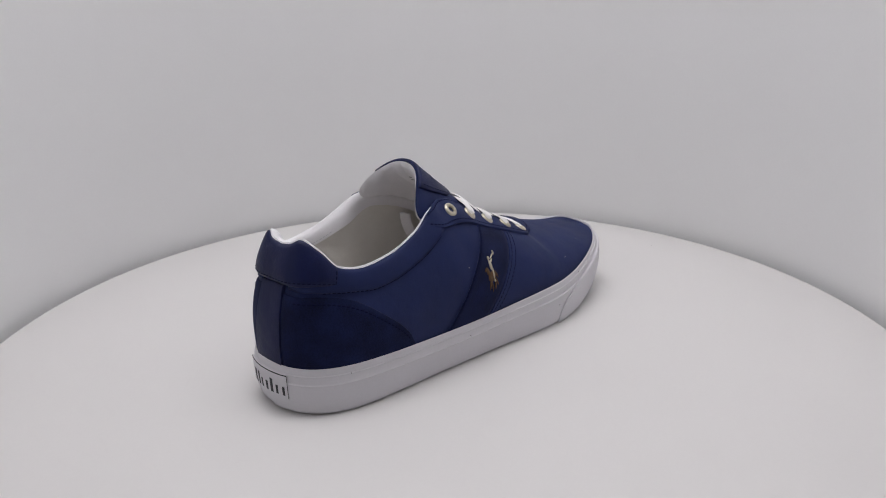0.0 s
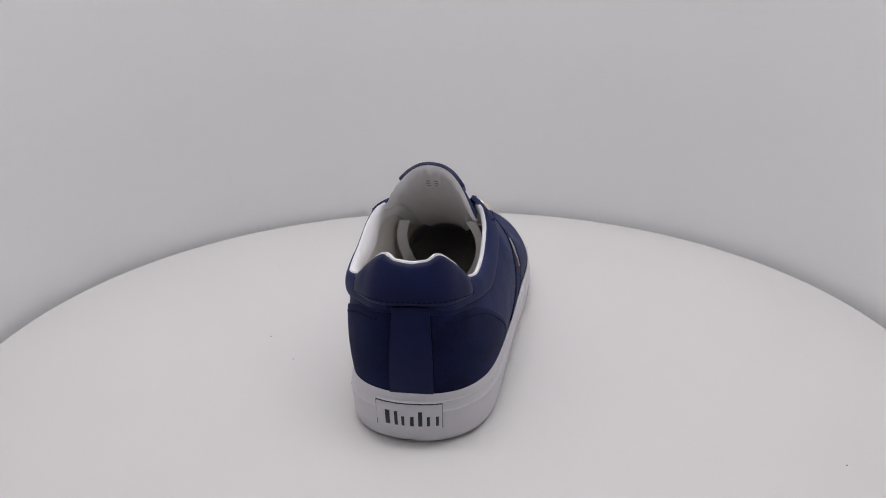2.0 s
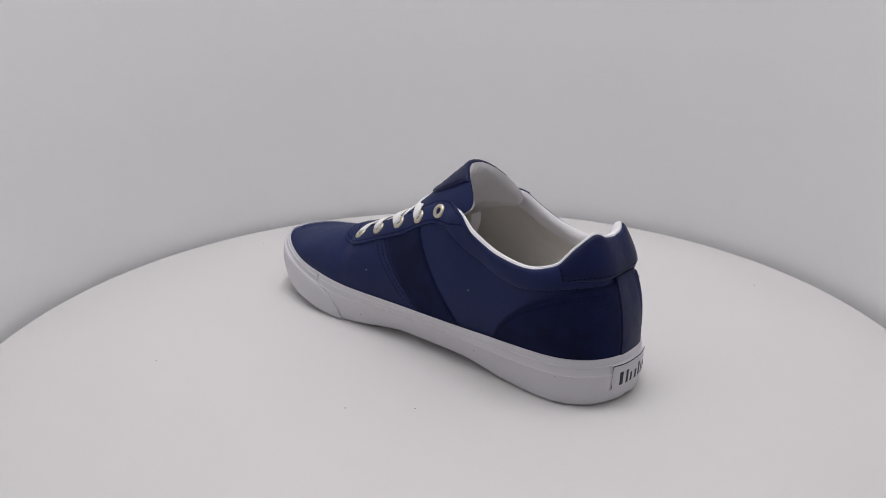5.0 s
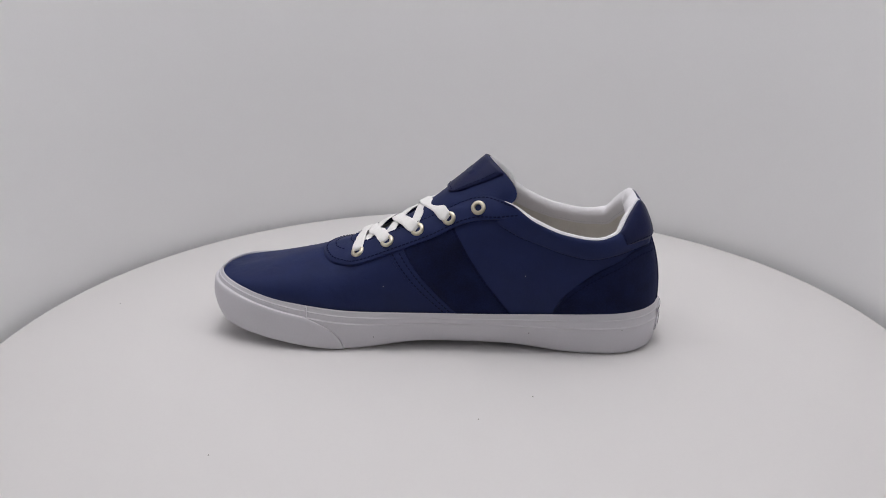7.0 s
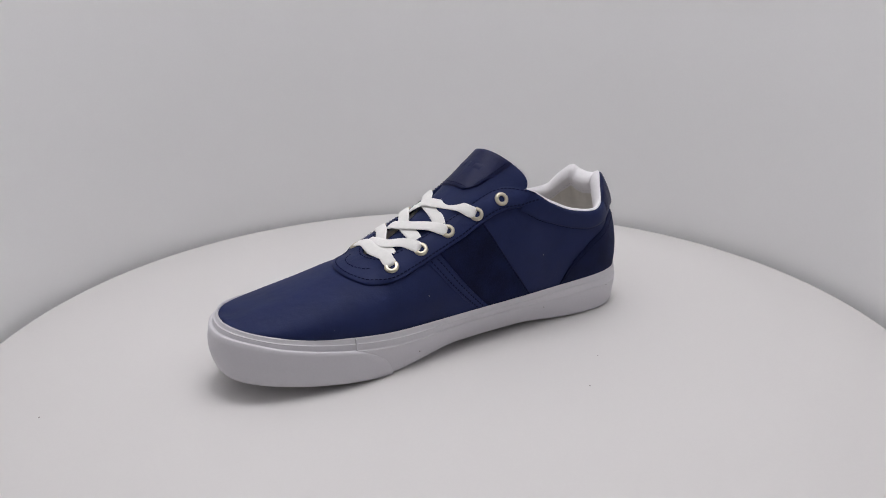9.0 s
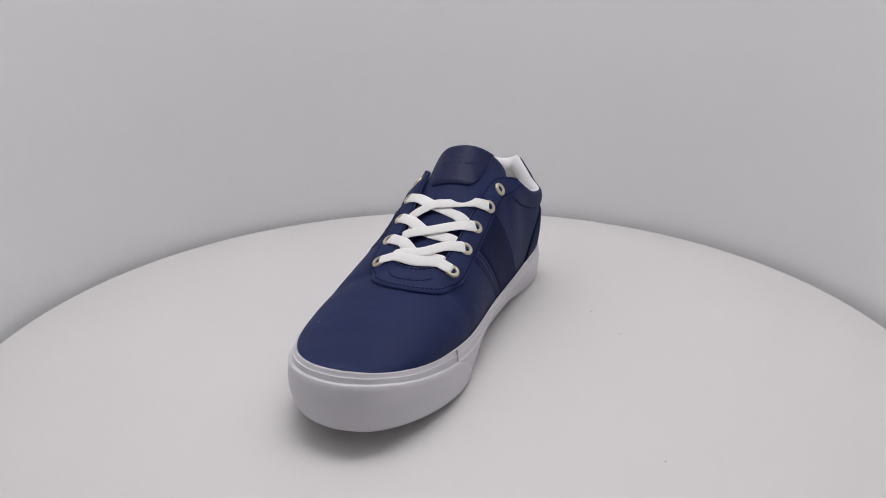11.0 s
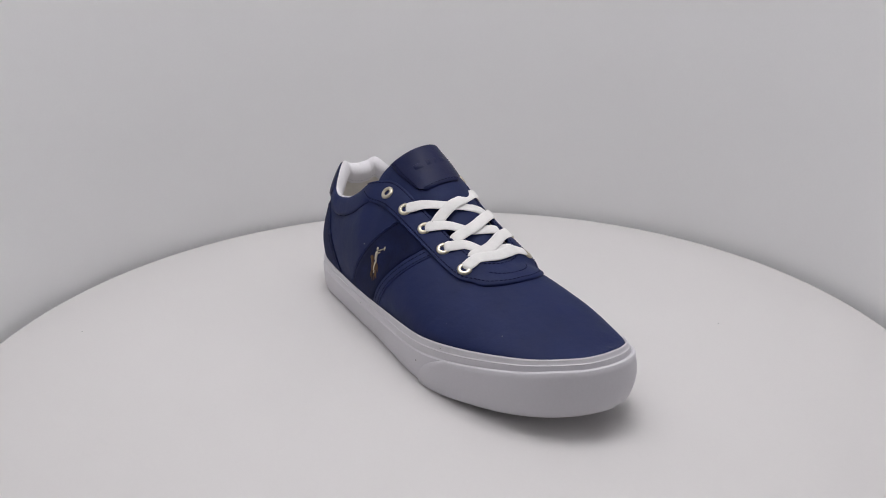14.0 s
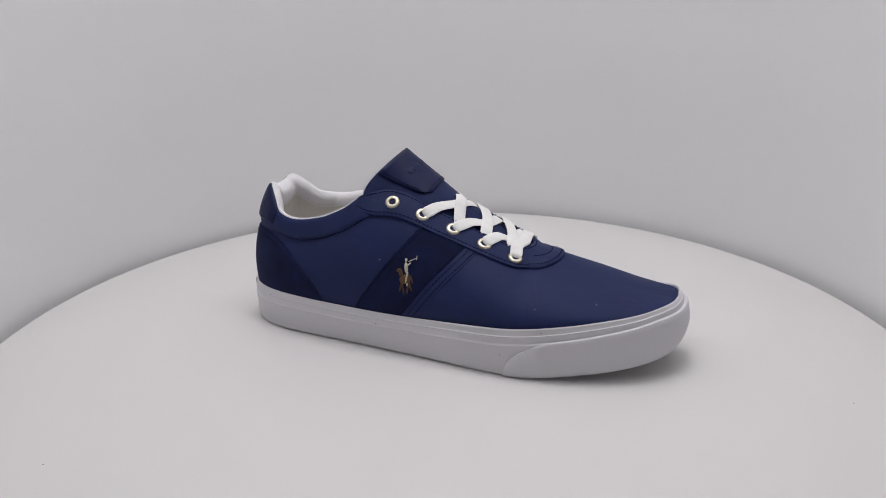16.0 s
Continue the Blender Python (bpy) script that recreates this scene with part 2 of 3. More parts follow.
def stitches(surf, u, w, out, parent, step=3.0, length=2.0, r=0.45, mat=None):
    """A row of thread stitches along a line on a surface, as one part."""
    p, n = lift(surf, np.asarray(u), np.asarray(w), out)
    seg = np.linalg.norm(np.diff(p, axis=0), axis=1)
    s = np.r_[0, np.cumsum(seg)]
    verts, faces = [], []
    for c in np.arange(step / 2, s[-1] - length / 2, step):
        q = [np.array([np.interp(c + o, s, p[:, k]) for k in range(3)]) for o in (-length / 2, length / 2)]
        nn = np.array([np.interp(c, s, n[:, k]) for k in range(3)])
        d = (q[1] - q[0]) / (np.linalg.norm(q[1] - q[0]) + 1e-9)
        side = np.cross(d, nn)
        base = len(verts)
        for e, lift_by in ((q[0], -0.1), ((q[0] + q[1]) / 2, 0.18), (q[1], -0.1)):
            for a in (0.2, 1.0, 1.8):
                ang = a * np.pi / 2
                verts.append((e + side * r * np.cos(ang) + nn * (r * np.sin(ang) + lift_by)) * U)
        for i in range(2):
            for j in range(2):
                faces.append((base + 3 * i + j, base + 3 * i + j + 1, base + 3 * i + j + 4, base + 3 * i + j + 3))
    return part("stitching", verts, faces, mat or THREAD, parent, "row of dark navy thread stitches")


# ---- the photo tent ----
def build_tent():
    r, front, low, high = 0.3235, -1.0, -0.22, 1.6
    ring = [(-r, front)] + [(r * math.cos(a), r * math.sin(a)) for a in np.linspace(math.pi, 0, 65)] + [(r, front)]
    verts, faces = [], []
    n = len(ring)
    for dz in (low, high):
        for k in (1.0, 1.02):
            verts += [(x * k, y * k, dz) for x, y in ring]
    for i in range(n - 1):
        j = i + 1
        faces += [(i, j, 2 * n + j, 2 * n + i), (n + i, 3 * n + i, 3 * n + j, n + j), (2 * n + i, 2 * n + j, 3 * n + j, 3 * n + i), (i, n + i, n + j, j)]
    tagged(new("backdrop", mesh_of("backdrop", verts, faces, TENT)), "curved seamless pale grey photo tent backdrop", "backdrop", kind="structure")

    def slab(name, x0, x1, y0, y1, z0, z1, mat, label):
        v = [(x, y, z) for x in (x0, x1) for y in (y0, y1) for z in (z0, z1)]
        f = [(0, 1, 3, 2), (4, 6, 7, 5), (0, 4, 5, 1), (2, 3, 7, 6), (0, 2, 6, 4), (1, 5, 7, 3)]
        return tagged(new(name, mesh_of(name, v, f, mat)), label, name.split("_")[0], kind="structure")
    # unseen dark sheet, added for the dim room beyond the tent's open front
    slab("wall_front", -0.36, 0.36, -1.03, -1.005, low, high, FRONT_STANDIN, "unseen dark grey sheet added in place of the tent's open front")
    slab("floor", -0.36, 0.36, -1.03, 0.36, low - 0.02, low - 0.002, TENT_FLOOR, "grey cloth floor under the turntable")
    slab("ceiling", -0.36, 0.36, -1.03, 0.36, high + 0.002, high + 0.02, TENT, "white cloth ceiling of the photo tent")


TABLE_R, TABLE_DROP = 0.3133, 0.009


def build_turntable():
    root = tagged(new("turntable"), "round matt white motorised turntable carrying the sneaker", "turntable")
    crown = [(r, -TABLE_DROP * ((r - 0.2) / (TABLE_R - 0.2)) ** 2) for r in np.linspace(0.2, TABLE_R, 14)]
    prof = [(0, 0), *crown, (TABLE_R + 0.0012, -TABLE_DROP - 0.0012), (TABLE_R + 0.0012, -0.03), (TABLE_R - 0.002, -0.032), (0, -0.032)]
    n = 160
    verts = [(r * math.cos(2 * math.pi * i / n), r * math.sin(2 * math.pi * i / n), z) for i in range(n) for r, z in prof]
    part("tabletop", verts, grid_faces(n, len(prof), True), TABLE, root, "smooth matt white round top", 30)
    verts = [(r * math.cos(2 * math.pi * i / 64), r * math.sin(2 * math.pi * i / 64), z) for i in range(64) for r, z in ((0.12, -0.032), (0.12, -0.05), (0.16, -0.06), (0.16, -0.222))]
    part("pedestal", verts, grid_faces(64, 4, True), TENT_FLOOR, root, "grey round pedestal")
    rng = random.Random(4)
    turn = Matrix.Rotation(radians(-19.82), 3, "Z")
    for x, y in ((-64, 103), (-157, -237), (-30, 131), (122, 176), (281, -30)):
        c = turn @ Vector((x * U, y * U, 0))
        ring = [(c.x + rng.uniform(0.4, 0.8) * 0.0007 * math.cos(a), c.y + 0.0006 * rng.uniform(0.5, 1.0) * math.sin(a), 0) for a in np.linspace(0, 5.3, 6)]
        part("dust_speck", ring + [(c.x, c.y, 0.0004)], [(i, (i + 1) % 6, 6) for i in range(6)], SPECK, root, "tiny dark dust speck")
    return root


# ---- the sneaker ----
def ribbon(path, normals, width, thick):
    """A flat cord with rounded edges along a path."""
    path, normals = np.asarray(path, float), np.asarray(normals, float)
    t = np.gradient(path, axis=0)
    verts, n = [], len(path)
    for p, d, up in zip(path, t, normals):
        d = d / (np.linalg.norm(d) + 1e-9)
        side = np.cross(d, up)
        side = side / (np.linalg.norm(side) + 1e-9)
        up = np.cross(side, d)
        for k in np.linspace(0, 2 * math.pi, 12, endpoint=False):
            c, s = math.cos(k), math.sin(k)
            verts.append(p + side * width / 2 * math.copysign(abs(c)**0.6, c) + up * thick / 2 * math.copysign(abs(s)**0.8, s))
    return np.array(verts), grid_faces(n, 12, False, True) + [tuple(range(12)), tuple(range((n - 1) * 12, n * 12))]


TONGUE_A = [0, 0.15, 0.33, 0.56, 0.74, 0.9, 1.0]
TONGUE_X = smooth(TONGUE_A, [80, 62, 38, 9, -8, -24, -33])
TONGUE_Z = smooth(TONGUE_A, [65, 72, 83.5, 103.5, 116.5, 129.5, 137])
TONGUE_W = smooth(TONGUE_A, [18, 20, 22, 25, 28.5, 32, 32])
TONGUE_D = smooth(TONGUE_A, [5, 6, 8, 11, 16, 30, 37])


def tongue_at(a, b, out=0.0):
    """A point of the tongue: a from its root to its top, b across; its outer side hangs a little lower."""
    a, b = np.broadcast_arrays(np.asarray(a, float), np.asarray(b, float))
    a = a * (1 - 0.02 * np.abs(b)**4 - 0.085 * np.abs(b)**12)
    tx, tz = TONGUE_X(a + 0.01) - TONGUE_X(a - 0.01), TONGUE_Z(a + 0.01) - TONGUE_Z(a - 0.01)
    g = np.hypot(tx, tz) + 1e-9
    nx, nz = tz / g, -tx / g
    fall = out - TONGUE_D(a) * np.abs(b)**2.4
    y = b * (TONGUE_W(a) + 0.4 * out)
    back = 7.0 * np.clip((a - 0.7) / 0.3, 0, 1) * np.abs(b)**2
    return np.stack([TONGUE_X(a) + nx * fall - back, 3.2 + y, TONGUE_Z(a) + nz * fall + 0.11 * y], -1)


def build_sneaker():
    root = tagged(new("sneaker"), "navy low-top sneaker with white sole and laces on turntable", "shoe")
    # sole: stepped side with two foxing ridges, flat bottom
    us = np.r_[-np.linspace(1, 0, 90), np.linspace(0, 1, 90)[1:-1]]
    prof = [(0.0, -5.0), (0.0, -1.6), (0.035, -0.5), (0.09, 0), (0.66, 0), (0.675, -0.5), (0.69, -0.75), (0.845, -0.85), (0.855, -1.35), (0.87, -1.5), (0.975, -1.7), (1.0, -2.2), (0.95, -2.9), (0.70, -3.2)]
    slope = 1 + 0.3 * np.clip((np.abs(us) - 0.45) / 0.4, 0, 1)
    rows = [sole_at(us, raised(us, np.full(len(us), h)), o * slope if h > 0.68 else np.full(len(us), o)) for h, o in prof]
    pts = np.stack(rows, 1)
    n, m = pts.shape[:2]
    faces = grid_faces(n, m, True)
    half = 89
    for i in range(1, half):
        a, b, c, d = i, i + 1, (2 * half - i - 1), (2 * half - i)
        faces.append((a * m, b * m, (c % n) * m, (d % n) * m))
    part("sole", pts.reshape(-1, 3) * U, faces, RUBBER, root, "white rubber sole with foxing ridges", 30)
    # toe bumper
    cu = lambda x, s: np.arccos(1 - 2 * (x - HEEL) / (TOE - HEEL)) / np.pi * s
    ul, ur = cu(71.0, 1), cu(62.0, -1)

    def bump_fn(a, b):
        edge = 0.014 * b + 0.045 * b**4
        lo, hi = ul + edge, (2 + ur) - edge
        u = lo + (hi - lo) * a
        u = np.where(u > 1, u - 2, u)
        return u, 0.02 + (raised(u, np.full(np.shape(u), 0.685)) - 0.02) * b
    part_sole = lambda u, h: sole_at(u, h, 0.0)
    panel("toe_bumper", part_sole, bump_fn, 70, 10, 1.3, RUBBER, root, "smooth white rubber toe bumper", sink=0.4)
    # tape joint on the inner side
    uj = cu(97.0, 1)
    panel("tape_joint", part_sole, lambda a, b: (uj + 0.002 * a, 0.7 + 0.29 * b), 2, 4, -0.2, RUBBER, root, sink=2.0)

    # upper
    uu = np.r_[-np.linspace(1, 0, 120), np.linspace(0, 1, 120)[1:]]
    ww = np.linspace(0, 1, 26)
    a, b = np.meshgrid(uu, ww, indexing="ij")
    outer = wall(a, b)
    part("upper", outer.reshape(-1, 3) * U, grid_faces(*a.shape), NYLON, root, "navy coated cloth upper", 50)
    # lining: rolls over the top line and runs down inside
    lu = np.linspace(-0.628, 0.628, 150)
    roll = [(1.0, 0.2), (1.0, -0.4), (0.995, -2.0), (0.97, -3.8), (0.92, -5.2), (0.79, -4.4), (0.77, -3.2), (0.55, -3.4), (0.35, -3.6), (0.15, -3.6), (0.0, -4.0)]
    rows = []
    for k, (w, o) in enumerate(roll):
        pad = 1 + 1.1 * np.clip(1 - np.abs(lu) / 0.2, 0, 1)**0.7
        p, _ = lift(wall, lu, w - 0.09 * np.clip((np.abs(lu) - 0.42) / 0.03, 0, 1) * (w > 0.2), np.where(o < -1, o * pad, o))
        if k in (1, 2):
            p[:, 2] += (1.0, 1.3)[k - 1] * np.clip((0.44 - np.abs(lu)) / 0.04, 0, 1)
        rows.append(p)
    pts = np.stack(rows, 1)
    for name, cut, mat, label in (("collar_lining", pts[:, :6], LINING, "padded white collar lining"), ("lining", pts[:, 5:], CANVAS, "cream textile lining")):
        part(name, cut.reshape(-1, 3) * U, grid_faces(*cut.shape[:2]), mat, root, label, 60)
    # lining of the front part
    vu = np.r_[np.linspace(0.45, 1, 50), -np.linspace(1, 0.45, 50)[1:]]
    a, b = np.meshgrid(vu, np.linspace(0, 0.96, 16), indexing="ij")
    pts, _ = lift(wall, a, b, np.full(a.shape, -2.2))
    part("vamp_lining", pts.reshape(-1, 3) * U, grid_faces(*a.shape), CANVAS, root, "cream textile lining of the toe", 60)
    # insole
    iu = np.linspace(0, 1, 40)
    k = np.linspace(0, 1, 12)
    left, right = sole_at(iu, np.full(40, 1.0), np.full(40, -6.0)), sole_at(-iu, np.full(40, 1.0), np.full(40, -6.0))
    pts = left[:, None] * (1 - k)[None, :, None] + right[:, None] * k[None, :, None]
    pts[..., 2] = 31 - 3 * np.sin(np.pi * k)[None]
    under = pts.copy()
    under[..., 2] -= 6
    both = np.concatenate([pts.reshape(-1, 3), under.reshape(-1, 3)])
    part("insole", both * U, grid_faces(40, 12) + grid_faces(40, 12, base=480), INSOLE, root, "grey insole inside the shoe")

    # suede side stripes with a double-stitched front edge
    for s, low, top in ((-1, (-53, -15), (-4, 26)), (1, (-51, -12), (-10.5, 24.5))):
        z1 = (90, 77) if s < 0 else (92, 74)

        def stripe(a, b, s=s, low=low, top=top, z1=z1):
            bow = 2.5 * np.sin(np.pi * b) * s
            b = b * 1.08
            x = (low[0] + (low[1] - low[0]) * a) * (1 - b) + (top[0] + (top[1] - top[0]) * a) * b + bow
            z = 29 * (1 - b) + (z1[0] + (z1[1] - z1[0]) * a) * b
            return on_wall(s, x, z)
        panel("side_stripe", wall, stripe, 10, 12, 0.7, SUEDE, root, "dark navy suede side stripe", sink=0.8)
        bb = np.linspace(0.03, 0.97, 40)
        if s < 0:
            ragged = 0.5 + 0.5 * np.sin(np.arange(40) * 2.3)
            stitches(wall, *stripe(-0.02 - 0.03 * ragged, bb), 0.3 + 0.35 * ragged, root, step=1.5, length=1.7, r=0.55, mat=NYLON)
        for sh in (0.03, 1.10, 1.22):
            stitches(wall, *stripe(np.full(40, sh), bb), np.full(40, 0.6 if sh < 1 else 0.35), root)

        def facing(a, b, stripe=stripe):
            return stripe(1.02 + 0.26 * a, b)
        panel("stripe_facing", wall, facing, 4, 12, 0.55, NYLON, root, "navy cloth edging beside the stripe", sink=0.8)

    # suede heel panels and leather backstay
    for s in (1, -1):
        heel_z = smooth([0.045, 0.13, 0.18, 0.25, 0.295, 0.318, 0.329], [78, 76.5, 72, 63.5, 52, 40, 29]) if s > 0 else smooth([0.045, 0.13, 0.18, 0.225, 0.28, 0.312, 0.326], [77, 75.5, 72.5, 67, 54.5, 41.5, 29])

        def heel(a, b, s=s, heel_z=heel_z):
            v = 0.045 + (0.328 - 0.045) * a
            return s * v, w_at(s * v, 26 + (heel_z(v) - 26) * b)
        panel("heel_panel", wall, heel, 28, 14, 1.2, SUEDE, root, "dark navy suede heel panel", sink=0.8)
        aa = np.linspace(0.12, 0.97, 60)
        hu, _ = heel(aa, np.full(60, 1.0))
        hz = heel_z(np.abs(hu)) - 4.0
        ok = hz > 34
        stitches(wall, hu[ok], w_at(hu, hz)[ok], np.full(int(ok.sum()), 1.2), root)
    panel("backstay", wall, lambda a, b: ((a - 0.5) * 0.094, w_at((a - 0.5) * 0.094, 28 + 53.5 * b)), 8, 12, 2.2, LEATHER, root, "navy leather backstay strip", sink=0.8)

    # padded collar bands and leather heel tab
    for s in (1, -1):
        seam = smooth([0.06, 0.2, 0.25, 0.3, 0.36, 0.415], [80, 75, 73.5, 76, 84.5, 97.5])

        def band(a, b, s=s, seam=seam):
            v = 0.06 + (0.415 - 0.06) * a
            lo = w_at(s * v, seam(v))
            return s * v, lo + (0.998 - lo) * b
        panel("collar", wall, band, 34, 9, 0.8, NYLON, root, "padded navy collar", pillow=2.2, sink=0.6)
        aa = np.linspace(0.22, 0.97, 90)
        stitches(wall, *band(aa, np.full(90, 0.0)), np.full(90, 0.15), root)

    def tab(a, b):
        u = (a - 0.5) * 2 * 0.172
        drop = smooth([0, 0.08, 0.13, 0.172], [81.5, 81.5, 81, 80])(np.abs(u))
        lo = w_at(u, drop)
        return u, lo + (0.999 - lo) * b
    swell = lambda a, b: 4.3 * np.clip(12 * a * (1 - a), 0, 1)**0.5 * np.clip(1 - b, 0, 1)**0.55 * np.clip(b, 0, 1)**0.33 * 1.55
    panel("heel_tab", wall, tab, 44, 14, 0.9, LEATHER, root, "padded navy leather heel tab", sink=0.8, puff=swell)
    bb = np.linspace(0.04, 0.85, 24)
    puff = lambda a, b: 0.95 + swell(np.asarray(a), np.asarray(b))
    for e in (0.03, 0.97):
        stitches(wall, *tab(np.full(24, e), bb), puff(e, bb), root, r=0.34)
    aa = np.linspace(0.03, 0.97, 80)
    stitches(wall, *tab(aa, np.full(80, 0.09)), puff(aa, 0.09), root, r=0.34)

    # heel label: white plate with a dark frame line, its brand word as plain bars
    plate = panel("heel_label", part_sole, lambda a, b: (0.0065 + (a - 0.5) * 0.140, 0.31 + 0.535 * b), 12, 4, 0.5, RUBBER, root, "white rubber heel label with dark frame line")
    lab = lambda u, h: lift(part_sole, u, h, np.full(np.shape(u), 0.5))[0]
    for u0, u1, h0, h1 in ((-0.0625, 0.0755, 0.823, 0.845), (-0.0632, -0.0622, 0.34, 0.83), (0.0745, 0.0757, 0.33, 0.84)):
        panel("frame_line", lab, lambda a, b, u0=u0, u1=u1, h0=h0, h1=h1: (u0 + (u1 - u0) * a, h0 + (h1 - h0) * b), 12, 2, 0.12, INK, plate, "thin black line", sink=0.1)
    for u0, u1, h1 in ((0.054, 0.044, 0.69), (0.034, 0.027, 0.69), (0.019, 0.013, 0.60), (0.001, -0.005, 0.60), (-0.014, -0.022, 0.70), (-0.031, -0.037, 0.60), (-0.049, -0.055, 0.60)):
        panel("label_bar", lab, lambda a, b, u0=u0, u1=u1, h1=h1: (u0 + (u1 - u0) * a, 0.39 + (h1 - 0.41) * b), 3, 3, 0.15, INK, plate, "black printed bar", sink=0.1)

    # tongue, its lining and patch
    a, b = np.meshgrid(np.linspace(0, 1, 60), np.linspace(-1, 1, 61), indexing="ij")
    rim = np.clip((1 - np.abs(b)) / 0.12, 0, 1)**0.5 * np.clip((1 - a) / 0.05, 0, 1)**0.5
    front, back = tongue_at(a, b, -1.8 + 1.8 * rim), tongue_at(a, b, -1.8 - 4.2 * rim)
    tongue = part("tongue", front.reshape(-1, 3) * U, grid_faces(60, 61), NYLON, root, "padded navy cloth tongue", 60)
    pucker = 0.55 * np.sin(b * 31 + 3 * a) * np.clip((a - 0.78) / 0.16, 0, 1) + 0.35 * np.sin(a * 85 + 2 * b) * np.clip((np.abs(b) - 0.6) / 0.3, 0, 1)
    back = tongue_at(a[4:] * 1.004, b[4:] * 1.012, -1.7 + (-4.6 + pucker[4:]) * rim[4:])
    part("tongue_lining", back.reshape(-1, 3) * U, grid_faces(56, 61), LINING, tongue, "white textile tongue lining", 60)
    tsurf = lambda u, w: tongue_at(w, u)
    patch = panel("tongue_patch", tsurf, lambda a, b: ((a - 0.5) * 1.34 * (1 - 0.10 * np.clip(1 - b / 0.16, 0, 1)**2), 0.695 + 0.298 * b + 0.035 * np.clip((np.abs(a - 0.5) - 0.38) / 0.12, 0, 1)**2 * (1 - b)), 26, 16, 1.5, LEATHER, tongue, "navy leather tongue patch with blind-stamped mark", sink=0.8)
    psurf = lambda u, w: lift(tsurf, u, w, np.full(np.shape(u), 1.5))[0]
    for x0, x1 in ((-0.42, -0.25), (-0.15, -0.05), (0.05, 0.12), (0.22, 0.40)):
        panel("stamped_bar", psurf, lambda a, b, x0=x0, x1=x1: (x0 + (x1 - x0) * a, 0.845 + 0.035 * b), 3, 3, 0.12, LEATHER, patch, sink=0.1)
    t = np.linspace(0, 1, 60)
    stitches(psurf, -0.54 + 1.08 * t, np.full(60, 0.719), np.full(60, 0.0), tongue, r=0.32)
    for e in (-0.62, 0.62):
        stitches(psurf, np.full(60, e), 0.727 + 0.25 * t, np.full(60, 0.0), tongue, r=0.32)

    # faint print inside the tongue, as plain bars
    inner = lambda u, w: tongue_at(w, u, np.full(np.shape(u), -6.0))
    for k, (x0, x1) in enumerate(((-0.16, 0.20), (-0.10, 0.26), (-0.04, 0.22))):
        panel("printed_bar", inner, lambda a, b, x0=x0, x1=x1, k=k: (x0 + (x1 - x0) * a, 0.865 - 0.028 * k + 0.012 * b), 6, 2, -0.3, GREY, tongue, "small grey printed bar", sink=-0.1)

    # eyestay: one U-shaped facing round the lacing gap
    ak = np.linspace(0, 1, 13)
    inner_x = smooth(ak, [-46, -30, 4, 36, 58, 66, 68, 66, 58, 36, 4, -30, -46])
    outer_x = [-53, -30, 2, 34, 64, 82, 91, 79.5, 62, 34, 2, -30, -53]
    out_k = []
    for i, x in enumerate(outer_x):
        s = 1 if i < 6 else -1
        z = float(smooth([-53, -47, -9, 32, 57, 72, 87], [107, 106, 90, 73.5, 64, 61, 66])(x)) if s > 0 else float(smooth([-53, -25, 17, 50, 74, 87], [107, 97, 83, 70.5, 64.5, 65])(x))
        u, w = on_wall(s, x, (62 if i == 5 else 64.2) if i in (5, 7) else z)
        out_k.append(0.0 if i == 6 else s * (1 - float(w)))
    ox, ok = cubic(ak, outer_x), cubic(ak, out_k)

    def stay(a, b):
        x = inner_x(a) * (1 - b) + ox(a) * b
        side = np.where(a < 0.5, 1.0, -1.0)
        k = ok(a) * b
        v = np.arccos(1 - 2 * (x - HEEL) / (TOE - HEEL)) / np.pi
        s = np.where(np.abs(k) > 1e-6, np.sign(k), side)
        return s * v, 1 - np.abs(k)
    panel("eyestay", wall, stay, 90, 9, 1.75, NYLON, root, "navy cloth eyestay with stitched edge", sink=0.9)
    t = np.linspace(0.01, 0.99, 260)
    stitches(wall, *stay(t, np.full(260, 0.88)), np.full(260, 1.78), root)
    stitches(wall, *stay(t, np.full(260, 0.12)), np.full(260, 1.78), root)
    t = np.linspace(0.40, 0.60, 60)
    stitches(wall, *stay(t, 0.55 + 0.06 * np.sin(np.pi * (t - 0.4) / 0.2)), np.full(60, 1.78), root)
    # seam inside the collar
    t = np.linspace(-0.34, 0.34, 160)
    stitches(wall, t, np.full(160, 0.83), np.where(np.abs(t) < 0.2, -5.0 - 5.4 * (1 - np.abs(t) / 0.2)**0.7, -5.0), root, r=0.28, mat=RUBBER)

    # eyelets and laces
    rows = {1: [(-27, 105.6), (-6.7, 97.3), (16, 88), (38, 78.8), (60, 70)], -1: [(-27.6, 105.6), (-6, 97.6), (16, 88.2), (38.5, 79), (60.3, 70.3)]}
    place = {}
    for s in (1, -1):
        for i, (x, z) in enumerate(rows[s]):
            u, w = on_wall(s, x, z)
            p, nrm = lift(wall, u, w, np.array(1.85))
            place[s, i] = (p, nrm)
            q = Vector(nrm).to_track_quat("Z", "Y").to_matrix()
            prof = [(2.3, -1.0), (2.3, 0.5), (2.7, 1.0), (3.6, 1.15), (4.6, 0.85), (5.1, 0.25), (5.2, -0.4)]
            verts = [(Vector(p) + q @ Vector((r * math.cos(k), r * math.sin(k), h))) * U for k in np.linspace(0, 2 * math.pi, 28, endpoint=False) for r, h in prof]
            ring = part("eyelet", verts, grid_faces(28, len(prof), True), BRASS, root, "pale brass eyelet")
